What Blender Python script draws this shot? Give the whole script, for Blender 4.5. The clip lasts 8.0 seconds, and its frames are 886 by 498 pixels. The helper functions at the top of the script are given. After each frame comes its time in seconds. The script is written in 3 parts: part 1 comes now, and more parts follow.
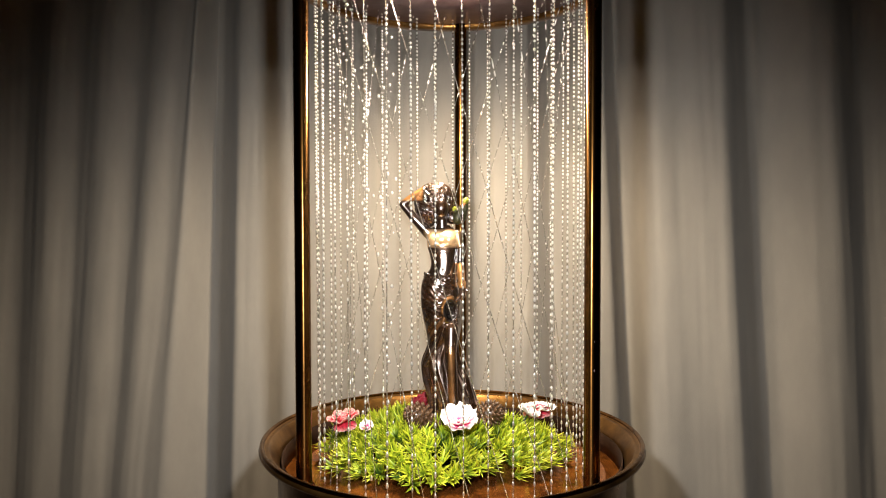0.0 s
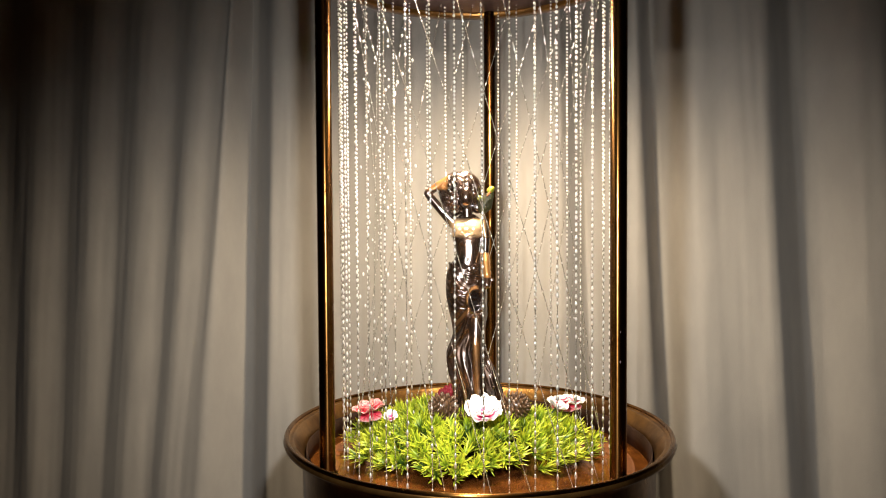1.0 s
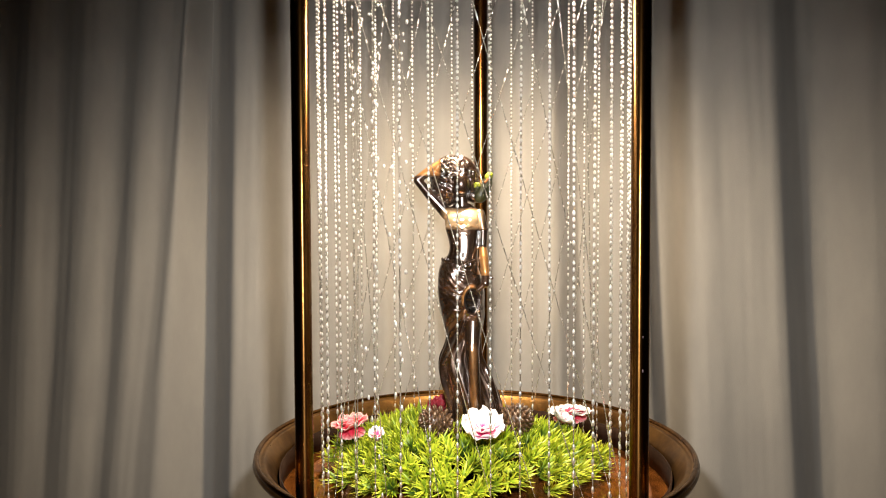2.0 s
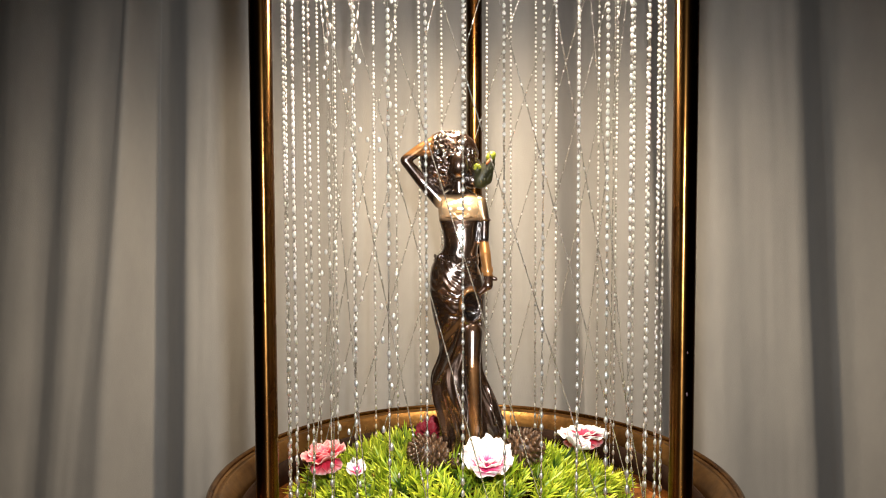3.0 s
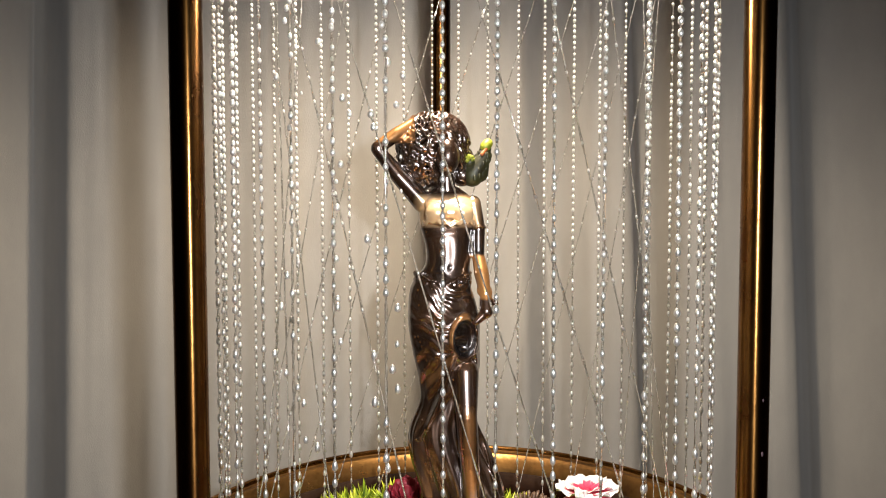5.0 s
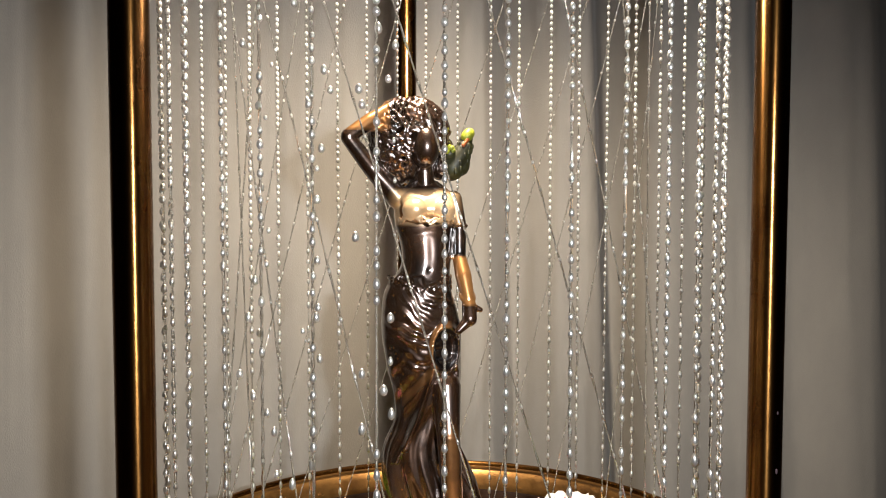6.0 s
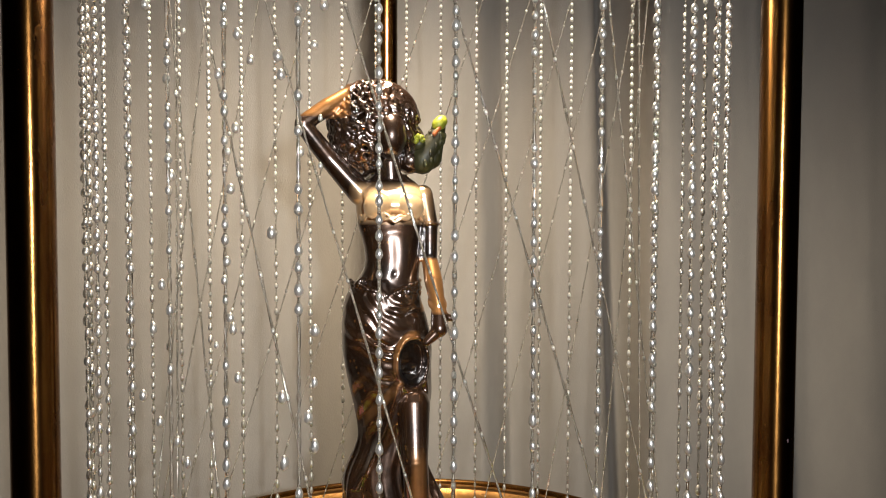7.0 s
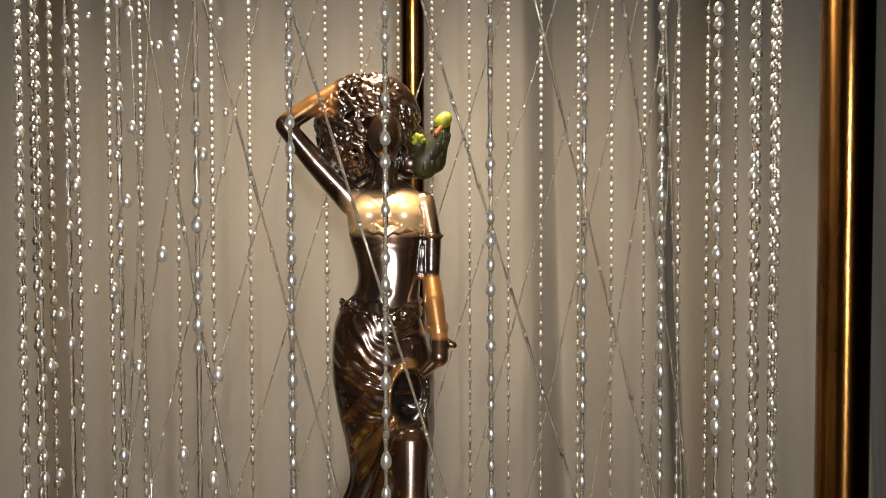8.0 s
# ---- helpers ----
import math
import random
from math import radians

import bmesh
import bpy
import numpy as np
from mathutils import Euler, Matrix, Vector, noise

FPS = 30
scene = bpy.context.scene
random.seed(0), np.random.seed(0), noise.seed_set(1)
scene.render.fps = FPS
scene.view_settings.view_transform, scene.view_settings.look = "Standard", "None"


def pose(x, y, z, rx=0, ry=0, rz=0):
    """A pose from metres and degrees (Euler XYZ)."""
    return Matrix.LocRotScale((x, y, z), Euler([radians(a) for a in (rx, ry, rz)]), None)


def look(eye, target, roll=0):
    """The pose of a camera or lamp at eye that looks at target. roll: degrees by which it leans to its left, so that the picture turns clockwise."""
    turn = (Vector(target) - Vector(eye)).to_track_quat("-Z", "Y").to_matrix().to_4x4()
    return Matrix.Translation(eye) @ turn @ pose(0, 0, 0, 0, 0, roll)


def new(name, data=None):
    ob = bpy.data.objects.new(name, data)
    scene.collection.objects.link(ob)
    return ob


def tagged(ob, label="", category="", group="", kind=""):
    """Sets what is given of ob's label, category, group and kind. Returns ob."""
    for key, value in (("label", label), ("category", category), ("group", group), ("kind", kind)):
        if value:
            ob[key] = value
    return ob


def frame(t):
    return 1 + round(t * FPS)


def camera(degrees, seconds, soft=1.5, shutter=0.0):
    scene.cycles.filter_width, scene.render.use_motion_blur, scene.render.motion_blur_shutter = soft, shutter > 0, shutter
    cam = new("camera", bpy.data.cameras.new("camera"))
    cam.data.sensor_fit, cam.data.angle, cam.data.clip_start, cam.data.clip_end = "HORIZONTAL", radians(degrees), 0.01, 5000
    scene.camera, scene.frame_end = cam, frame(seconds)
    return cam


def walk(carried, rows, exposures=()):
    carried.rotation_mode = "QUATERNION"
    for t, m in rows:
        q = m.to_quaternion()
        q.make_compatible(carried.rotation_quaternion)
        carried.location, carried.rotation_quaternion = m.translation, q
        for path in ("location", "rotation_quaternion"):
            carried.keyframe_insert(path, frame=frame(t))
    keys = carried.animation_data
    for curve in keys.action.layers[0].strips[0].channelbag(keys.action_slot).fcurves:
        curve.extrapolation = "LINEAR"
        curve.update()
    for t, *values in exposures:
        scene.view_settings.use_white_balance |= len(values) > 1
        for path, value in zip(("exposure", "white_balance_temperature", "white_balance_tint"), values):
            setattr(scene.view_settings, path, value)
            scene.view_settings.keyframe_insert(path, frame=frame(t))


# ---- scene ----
cam = camera(64.5, 8.0, soft=1.0)
walk(cam, [
    (0.0, pose(0.0255, -0.6726, 0.1955, 88.34, 0.10, 2.85)),
    (0.5, pose(0.0358, -0.6776, 0.1898, 88.60, 0.08, 4.50)),
    (1.0, pose(0.0477, -0.6634, 0.1867, 88.23, 0.34, 6.84)),
    (1.5, pose(0.0326, -0.6368, 0.1847, 87.84, 0.00, 6.10)),
    (2.0, pose(0.0118, -0.5888, 0.1827, 87.88, 0.22, 3.58)),
    (2.2, pose(0.0042, -0.5696, 0.1815, 87.75, 0.09, 2.61)),
    (3.5, pose(-0.0195, -0.4479, 0.1808, 87.14, 0.30, -0.13)),
    (4.0, pose(-0.0337, -0.4211, 0.1826, 87.17, 0.04, -2.64)),
    (4.5, pose(-0.0459, -0.3986, 0.1835, 87.35, -0.01, -4.71)),
    (5.8, pose(-0.0718, -0.3400, 0.1818, 87.33, -0.02, -11.30)),
    (6.0, pose(-0.0729, -0.3340, 0.1807, 87.53, -0.08, -12.30)),
    (6.5, pose(-0.0639, -0.3219, 0.1818, 87.25, -0.18, -14.46)),
    (7.0, pose(-0.0450, -0.3027, 0.1778, 87.89, -0.18, -11.05)),
    (7.2, pose(-0.0332, -0.2929, 0.1814, 87.47, 0.05, -8.75)),
    (7.5, pose(-0.0192, -0.2778, 0.1816, 87.57, 0.25, -6.84)),
    (8.0, pose(-0.0060, -0.2684, 0.1806, 88.26, 0.15, -4.02)),
], exposures=[(0.0, -0.12, 6660, 10), (1.0, 0.02, 6640, 10), (2.2, -0.10, 6560, 10), (3.5, -0.40, 6260, 10), (4.0, -0.46, 6180, 10), (4.5, -0.30, 6080, 10), (6.0, -0.50, 6080, 10), (7.0, -0.68, 6290, 10), (7.5, -0.96, 6480, 10), (8.0, -0.99, 6700, 10)])

# ---- world, light ----
world = bpy.data.worlds.new("world")
scene.world = world
world.use_nodes = True
world.node_tree.nodes["Background"].inputs[0].default_value = (0.5, 0.6, 0.8, 1)
world.node_tree.nodes["Background"].inputs[1].default_value = 0.02


def lamp(name, kind, m, power, colour, **more):
    data = bpy.data.lights.new(name, kind)
    data.energy, data.color = power, colour
    for key, value in more.items():
        if key == "size":
            data.size = value
        if key == "radius":
            data.shadow_soft_size = value
        if key == "cone":
            data.spot_size, data.spot_blend = radians(value), 0.95
    ob = new(name, data)
    ob.matrix_world = m
    return ob


BULB_Z = 0.414
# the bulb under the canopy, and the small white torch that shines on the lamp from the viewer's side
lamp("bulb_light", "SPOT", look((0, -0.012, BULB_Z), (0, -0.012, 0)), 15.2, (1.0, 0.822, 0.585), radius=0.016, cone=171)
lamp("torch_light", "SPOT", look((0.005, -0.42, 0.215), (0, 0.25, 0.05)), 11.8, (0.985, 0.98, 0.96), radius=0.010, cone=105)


# ---- materials ----
def material(name, colour, colour2=None, scale=60.0, rough=0.5, metal=0.0, bump=0.0, bump_scale=300.0, rough_spread=0.1, stretch=(1, 1, 1), **more):
    m = bpy.data.materials.new(name)
    m.use_nodes = True
    t = m.node_tree
    b = t.nodes["Principled BSDF"]
    at = t.nodes.new("ShaderNodeTexCoord")
    mp = t.nodes.new("ShaderNodeMapping")
    mp.inputs["Scale"].default_value = stretch
    t.links.new(at.outputs["Object"], mp.inputs["Vector"])
    n = t.nodes.new("ShaderNodeTexNoise")
    n.inputs["Scale"].default_value, n.inputs["Detail"].default_value, n.inputs["Roughness"].default_value = scale, 6, 0.62
    t.links.new(mp.outputs[0], n.inputs["Vector"])
    ramp = t.nodes.new("ShaderNodeValToRGB")
    ramp.color_ramp.elements[0].position, ramp.color_ramp.elements[1].position = 0.32, 0.68
    ramp.color_ramp.elements[0].color = (*colour, 1)
    ramp.color_ramp.elements[1].color = (*(colour2 or colour), 1)
    t.links.new(n.outputs["Fac"], ramp.inputs["Fac"])
    t.links.new(ramp.outputs[0], b.inputs["Base Color"])
    r = t.nodes.new("ShaderNodeMapRange")
    r.inputs["To Min"].default_value, r.inputs["To Max"].default_value = max(rough - rough_spread, 0.02), min(rough + rough_spread, 1)
    t.links.new(n.outputs["Fac"], r.inputs["Value"])
    t.links.new(r.outputs[0], b.inputs["Roughness"])
    b.inputs["Metallic"].default_value = metal
    if bump:
        n2 = t.nodes.new("ShaderNodeTexNoise")
        n2.inputs["Scale"].default_value, n2.inputs["Detail"].default_value = bump_scale, 4
        t.links.new(mp.outputs[0], n2.inputs["Vector"])
        bp = t.nodes.new("ShaderNodeBump")
        bp.inputs["Strength"].default_value, bp.inputs["Distance"].default_value = bump, 0.001
        t.links.new(n2.outputs["Fac"], bp.inputs["Height"])
        t.links.new(bp.outputs[0], b.inputs["Normal"])
    for key, value in more.items():
        b.inputs[key.replace("_", " ").title().replace("Ior", "IOR").replace("IOR Level", "IOR Level")].default_value = value
    return m


def toned(name, stops, rough=0.5, **more):
    """A material coloured along the piece's own attribute tone, from its root to its tip."""
    m = material(name, stops[0][1], rough=rough, **more)
    t = m.node_tree
    a = t.nodes.new("ShaderNodeAttribute")
    a.attribute_name = "tone"
    ramp = t.nodes.new("ShaderNodeValToRGB")
    e = ramp.color_ramp.elements
    while len(e) < len(stops):
        e.new(0.5)
    for k, (p, c) in zip(e, stops):
        k.position, k.color = p, (*c, 1)
    t.links.new(a.outputs["Fac"], ramp.inputs["Fac"])
    t.links.new(ramp.outputs[0], t.nodes["Principled BSDF"].inputs["Base Color"])
    return m


BRASS = material("aged_brass", (0.28, 0.135, 0.036), (0.095, 0.039, 0.011), 70, 0.26, 1.0, 0.05, 500, 0.07, (1, 1, 0.35), anisotropic=0.85, anisotropic_rotation=0.25)
# drawn tube: the finish runs round it
round_ = BRASS.node_tree.nodes.new("ShaderNodeTangent")
round_.direction_type, round_.axis = "RADIAL", "Z"
BRASS.node_tree.links.new(round_.outputs[0], BRASS.node_tree.nodes["Principled BSDF"].inputs["Tangent"])
COPPER = material("browned_copper", (0.29, 0.150, 0.042), (0.075, 0.034, 0.011), 30, 0.30, 0.9, 0.12, 220, 0.10)
RUST = material("oily_copper_floor", (0.56, 0.19, 0.038), (0.08, 0.020, 0.006), 44, 0.12, 0.65, 0.08, 90, 0.08)
BRONZE = material("dark_bronze", (0.011, 0.005, 0.003), (0.115, 0.048, 0.018), 45, 0.32, 0.80, 0.08, 420, 0.08, coat_weight=1.0, coat_roughness=0.19, coat_ior=2.3)
tree = BRONZE.node_tree
where = tree.nodes.new("ShaderNodeTexCoord")
axes = tree.nodes.new("ShaderNodeSeparateXYZ")
tree.links.new(where.outputs["Object"], axes.inputs[0])


def band(socket, centre, half, edge):
    """1 inside centre +- half, fading over edge."""
    d = tree.nodes.new("ShaderNodeMath")
    d.operation, d.inputs[1].default_value = "SUBTRACT", centre
    tree.links.new(socket, d.inputs[0])
    e = tree.nodes.new("ShaderNodeMath")
    e.operation = "ABSOLUTE"
    tree.links.new(d.outputs[0], e.inputs[0])
    f = tree.nodes.new("ShaderNodeMapRange")
    f.inputs["From Min"].default_value, f.inputs["From Max"].default_value = half + edge, half
    tree.links.new(e.outputs[0], f.inputs["Value"])
    return f.outputs[0]


edges = tree.nodes.new("ShaderNodeNewGeometry")
worn = tree.nodes.new("ShaderNodeMapRange")
worn.inputs["From Min"].default_value, worn.inputs["From Max"].default_value = 0.53, 0.75
tree.links.new(edges.outputs["Pointiness"], worn.inputs["Value"])
copper_mix = tree.nodes.new("ShaderNodeMixRGB")
copper_mix.inputs[2].default_value = (0.62, 0.29, 0.09, 1)


def times(a, b, kind="MULTIPLY"):
    n = tree.nodes.new("ShaderNodeMath")
    n.operation = kind
    tree.links.new(a, n.inputs[0])
    tree.links.new(b, n.inputs[1])
    return n.outputs[0]


# rubbed to copper: the hanging forearm and the turned edge of the cloth over the knee
forearm = times(band(axes.outputs["Z"], 0.1510, 0.0105, 0.0015), band(axes.outputs["X"], 0.0105, 0.0055, 0.002))
# bulb light on the raised forearm, painted in as the same copper colour
raised = times(band(axes.outputs["Z"], 0.2325, 0.0090, 0.002), band(axes.outputs["X"], -0.0400, 0.0110, 0.003))
forearm = times(forearm, raised, "MAXIMUM")
arch = tree.nodes.new("ShaderNodeMapping")
arch.inputs["Location"].default_value = (0.0004 / 0.0066, 0, -0.1182 / 0.0102)
arch.inputs["Scale"].default_value = (1 / 0.0066, 0, 1 / 0.0102)
tree.links.new(where.outputs["Object"], arch.inputs["Vector"])
span = tree.nodes.new("ShaderNodeVectorMath")
span.operation = "LENGTH"
tree.links.new(arch.outputs[0], span.inputs[0])
hem = times(times(band(span.outputs["Value"], 1.18, 0.10, 0.12), band(axes.outputs["Y"], -0.020, 0.014, 0.003)), times(band(axes.outputs["Z"], 0.128, 0.010, 0.004), band(axes.outputs["X"], -0.007, 0.007, 0.003)))
# and the two folds that lead down from it
lean = tree.nodes.new("ShaderNodeMath")
lean.operation, lean.inputs[1].default_value = "MULTIPLY_ADD", -0.86
tree.links.new(axes.outputs["Z"], lean.inputs[0])
tree.links.new(axes.outputs["X"], lean.inputs[2])
fold = times(band(lean.outputs[0], -0.1012, 0.0012, 0.0018), band(axes.outputs["Z"], 0.0980, 0.0110, 0.004))
shin = times(band(axes.outputs["X"], 0.0006, 0.0016, 0.0022), band(axes.outputs["Z"], 0.0560, 0.0200, 0.010))
fold = times(times(fold, shin, "MAXIMUM"), band(axes.outputs["Y"], -0.020, 0.014, 0.003))
fold = times(fold, tree.nodes["Noise Texture"].outputs["Fac"])
rubbed = times(worn.outputs[0], band(axes.outputs["Z"], 0.090, 0.090, 0.012))
tree.links.new(times(times(times(rubbed, forearm, "MAXIMUM"), hem, "MAXIMUM"), fold, "MAXIMUM"), copper_mix.inputs[0])
tree.links.new(tree.nodes["Principled BSDF"].inputs["Base Color"].links[0].from_socket, copper_mix.inputs[1])
tree.links.new(copper_mix.outputs[0], tree.nodes["Principled BSDF"].inputs["Base Color"])
# the plain dark cut inside the arch
cut = tree.nodes.new("ShaderNodeMixRGB")
cut.inputs[2].default_value = (0.012, 0.006, 0.004, 1)
tree.links.new(times(band(span.outputs["Value"], 0.0, 0.92, 0.10), band(axes.outputs["Y"], -0.020, 0.016, 0.003)), cut.inputs[0])
tree.links.new(copper_mix.outputs[0], cut.inputs[1])
tree.links.new(cut.outputs[0], tree.nodes["Principled BSDF"].inputs["Base Color"])
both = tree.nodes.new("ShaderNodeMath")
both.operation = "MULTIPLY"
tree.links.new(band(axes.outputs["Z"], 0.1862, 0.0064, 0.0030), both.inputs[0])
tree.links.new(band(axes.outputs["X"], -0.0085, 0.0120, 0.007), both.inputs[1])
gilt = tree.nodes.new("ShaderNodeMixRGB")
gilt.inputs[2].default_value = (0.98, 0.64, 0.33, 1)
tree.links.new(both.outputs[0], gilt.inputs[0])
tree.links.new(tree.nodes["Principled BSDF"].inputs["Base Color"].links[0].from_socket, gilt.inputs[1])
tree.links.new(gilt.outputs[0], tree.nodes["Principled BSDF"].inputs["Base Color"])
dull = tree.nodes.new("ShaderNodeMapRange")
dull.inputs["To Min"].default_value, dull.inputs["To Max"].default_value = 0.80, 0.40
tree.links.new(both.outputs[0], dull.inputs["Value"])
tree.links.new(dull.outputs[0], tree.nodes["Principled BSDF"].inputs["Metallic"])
PATINA = material("green_patina", (0.012, 0.009, 0.005), (0.055, 0.058, 0.012), 70, 0.5, 0.2, 0.2, 400)
OLIVE = material("lime_paint", (0.10, 0.12, 0.010), (0.42, 0.44, 0.03), 220, 0.45, 0.1, 0.2, 400)
ORANGE = material("orange_paint", (0.45, 0.12, 0.02), (0.22, 0.06, 0.015), 200, 0.45, 0.1, 0.2, 400)
PLATE = material("canopy_plate", (0.22, 0.15, 0.16), (0.14, 0.09, 0.10), 30, 0.4, 0.6, 0.05)
CLOTH = material("curtain_cloth", (0.375, 0.345, 0.305), (0.325, 0.30, 0.268), 22, 0.9, 0.0, 0.22, 1500, 0.05, (1, 1, 0.4), sheen_weight=0.2)
WALL = material("wall_paint", (0.22, 0.18, 0.14), (0.19, 0.155, 0.12), 6, 0.85, 0.0, 0.1, 120)
FLOOR = material("floor_wood", (0.14, 0.08, 0.045), (0.09, 0.05, 0.028), 8, 0.5, 0.0, 0.1, 120, 0.1, (1, 0.1, 1))
CEIL = material("ceiling_paint", (0.5, 0.47, 0.43), (0.46, 0.43, 0.40), 6, 0.9, 0.0, 0.05)
LINER = material("dark_brown_liner", (0.034, 0.016, 0.008), (0.014, 0.007, 0.004), 40, 0.8, 0.0, 0.15, 200, specular_ior_level=0.15)
SOIL = material("clear_oil", (0.96, 0.95, 0.93), None, 20, 0.04, 0.0, 0, 300, 0.0, transmission_weight=1.0, ior=1.18)
DROPS = material("bright_oil_drop", (1.0, 0.98, 0.95), None, 20, 0.32, 0.52, 0, 300, 0.0, transmission_weight=0.85, ior=1.14, coat_weight=1.0, coat_ior=1.7, coat_roughness=0.12)
DARK = material("dark_slot", (0.01, 0.008, 0.006), None, 40, 0.7)
CONE = material("pine_cone_scale", (0.010, 0.005, 0.003), (0.17, 0.085, 0.038), 420, 0.42, 0.0, 0.4, 700, coat_weight=0.6, coat_roughness=0.15)
OIL = material("clear_oil", (0.97, 0.96, 0.93), None, 20, 0.05, 0.0, 0, 300, 0.0, transmission_weight=1.0, ior=1.55, specular_ior_level=1.0)
LINE = material("nylon_line", (0.86, 0.85, 0.82), (0.8, 0.8, 0.78), 90, 0.12, 0.0, 0, 300, 0.05, transmission_weight=0.8, ior=1.5)
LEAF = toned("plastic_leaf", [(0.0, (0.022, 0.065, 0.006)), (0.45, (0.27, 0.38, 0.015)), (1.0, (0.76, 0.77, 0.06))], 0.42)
PETAL = toned("pink_white_petal", [(0.0, (0.55, 0.02, 0.14)), (0.36, (0.74, 0.08, 0.26)), (0.56, (0.84, 0.52, 0.60)), (0.74, (0.86, 0.81, 0.79))], 0.6)
ROSE = toned("rose_petal", [(0.0, (0.60, 0.015, 0.05)), (0.55, (0.76, 0.05, 0.10)), (0.85, (0.80, 0.26, 0.27)), (1.0, (0.84, 0.56, 0.54))], 0.6)
BLUSH = toned("white_petal_with_red_base", [(0.0, (0.58, 0.015, 0.06)), (0.52, (0.72, 0.05, 0.12)), (0.66, (0.85, 0.66, 0.66)), (0.82, (0.86, 0.82, 0.80))], 0.6)
RED = toned("red_petal", [(0.0, (0.14, 0.006, 0.01)), (1.0, (0.34, 0.02, 0.035))], 0.55)
GLOW = bpy.data.materials.new("bulb_glass")
GLOW.use_nodes = True
GLOW.node_tree.nodes["Principled BSDF"].inputs["Emission Color"].default_value = (1.0, 0.88, 0.72, 1)
GLOW.node_tree.nodes["Principled BSDF"].inputs["Emission Strength"].default_value = 90.0


# ---- makers ----
def empty(name, m=Matrix()):
    ob = new(name)
    ob.matrix_world = m
    ob.empty_display_size = 0.02
    return ob


def link(name, me, mat, parent=None, label="", smooth=True):
    if mat and not me.materials:
        me.materials.append(mat)
    if smooth:
        me.polygons.foreach_set("use_smooth", [True] * len(me.polygons))
    ob = new(name, me)
    ob.parent = parent
    return tagged(ob, label)


def part(name, bm, mat, parent=None, label="", smooth=True):
    me = bpy.data.meshes.new(name)
    bmesh.ops.recalc_face_normals(bm, faces=bm.faces)
    bm.to_mesh(me)
    bm.free()
    return link(name, me, mat, parent, label, smooth)


def arrays(name, verts, faces, mat, parent=None, label="", smooth=True, tone=None):
    me = bpy.data.meshes.new(name)
    me.from_pydata([tuple(v) for v in verts], [], [tuple(f) for f in faces])
    if tone is not None:
        me.attributes.new("tone", "FLOAT", "POINT").data.foreach_set("value", np.asarray(tone, dtype=np.float32))
    me.update()
    return link(name, me, mat, parent, label, smooth)


def lathe(profile, n=96, closed=False):
    """A bmesh turned from (radius, height) pairs round the z axis."""
    bm = bmesh.new()
    rings = []
    for r, z in profile:
        if r < 1e-6:
            rings.append([bm.verts.new((0, 0, z))])
        else:
            rings.append([bm.verts.new((r * math.cos(2 * math.pi * k / n), r * math.sin(2 * math.pi * k / n), z)) for k in range(n)])
    pairs = list(zip(rings, rings[1:])) + ([(rings[-1], rings[0])] if closed else [])
    for a, b in pairs:
        for k in range(n):
            j = (k + 1) % n
            f = [a[k % len(a)], a[j % len(a)], b[j % len(b)], b[k % len(b)]]
            f = list(dict.fromkeys(f))
            if len(f) > 2:
                bm.faces.new(f)
    return bm


def ball(bm, c, r, turn=None, u=14, v=10):
    m = Matrix.Translation(c) @ (turn or Matrix()) @ Matrix.Diagonal((*(r if isinstance(r, tuple) else (r, r, r)), 1))
    bmesh.ops.create_uvsphere(bm, u_segments=u, v_segments=v, radius=1, matrix=m)


class Soup:
    """Many small closed solids in one list of vertices and faces."""

    def __init__(self):
        self.v, self.f = [], []

    def add(self, pts, faces):
        o = len(self.v)
        self.v.extend(map(tuple, pts))
        self.f.extend(tuple(o + i for i in f) for f in faces)

    def tube(self, rings):
        """Closed skin over rings of points, all with the same count."""
        n = len(rings[0])
        faces = [(k * n + j, k * n + (j + 1) % n, (k + 1) * n + (j + 1) % n, (k + 1) * n + j) for k in range(len(rings) - 1) for j in range(n)]
        faces += [tuple(range(n))[::-1], tuple((len(rings) - 1) * n + j for j in range(n))]
        self.add(np.concatenate(rings), faces)

    def ball(self, c, r, turn=None, u=32, v=22):
        r = np.array(r if isinstance(r, tuple) else (r, r, r))
        q = np.linspace(0, 2 * math.pi, u, endpoint=False)
        R = np.array(turn.to_3x3()) if turn else np.eye(3)
        rings = []
        for w in np.linspace(0.12, math.pi - 0.12, v):
            p = np.stack([np.cos(q) * math.sin(w), np.sin(q) * math.sin(w), np.full(u, -math.cos(w))], 1)
            rings.append((p * r) @ R.T + np.array(c))
        self.tube(rings)

    def limb(self, a, b, ra, rb, n=28):
        a, b = Vector(a), Vector(b)
        d = (b - a)
        R = np.array(d.to_track_quat("Z", "Y").to_matrix())
        q = np.linspace(0, 2 * math.pi, n, endpoint=False)
        ring = np.stack([np.cos(q), np.sin(q), np.zeros(n)], 1)
        rings = []
        for w in (-1.45, -1.0, -0.5, 0.0):
            rings.append((ring * ra * math.cos(w) + (0, 0, ra * math.sin(w))) @ R.T + np.array(a))
        for w in (0.0, 0.5, 1.0, 1.45):
            rings.append((ring * rb * math.cos(w) + (0, 0, d.length + rb * math.sin(w))) @ R.T + np.array(a))
        self.tube(rings)

    def mesh(self, name):
        me = bpy.data.meshes.new(name)
        me.from_pydata(self.v, [], self.f)
        me.update()
        return me


def box(bm, lo, hi):
    c = [(p + q) / 2 for p, q in zip(lo, hi)]
    s = [q - p for p, q in zip(lo, hi)]
    bmesh.ops.create_cube(bm, size=1, matrix=Matrix.Translation(c) @ Matrix.Diagonal((*s, 1)))


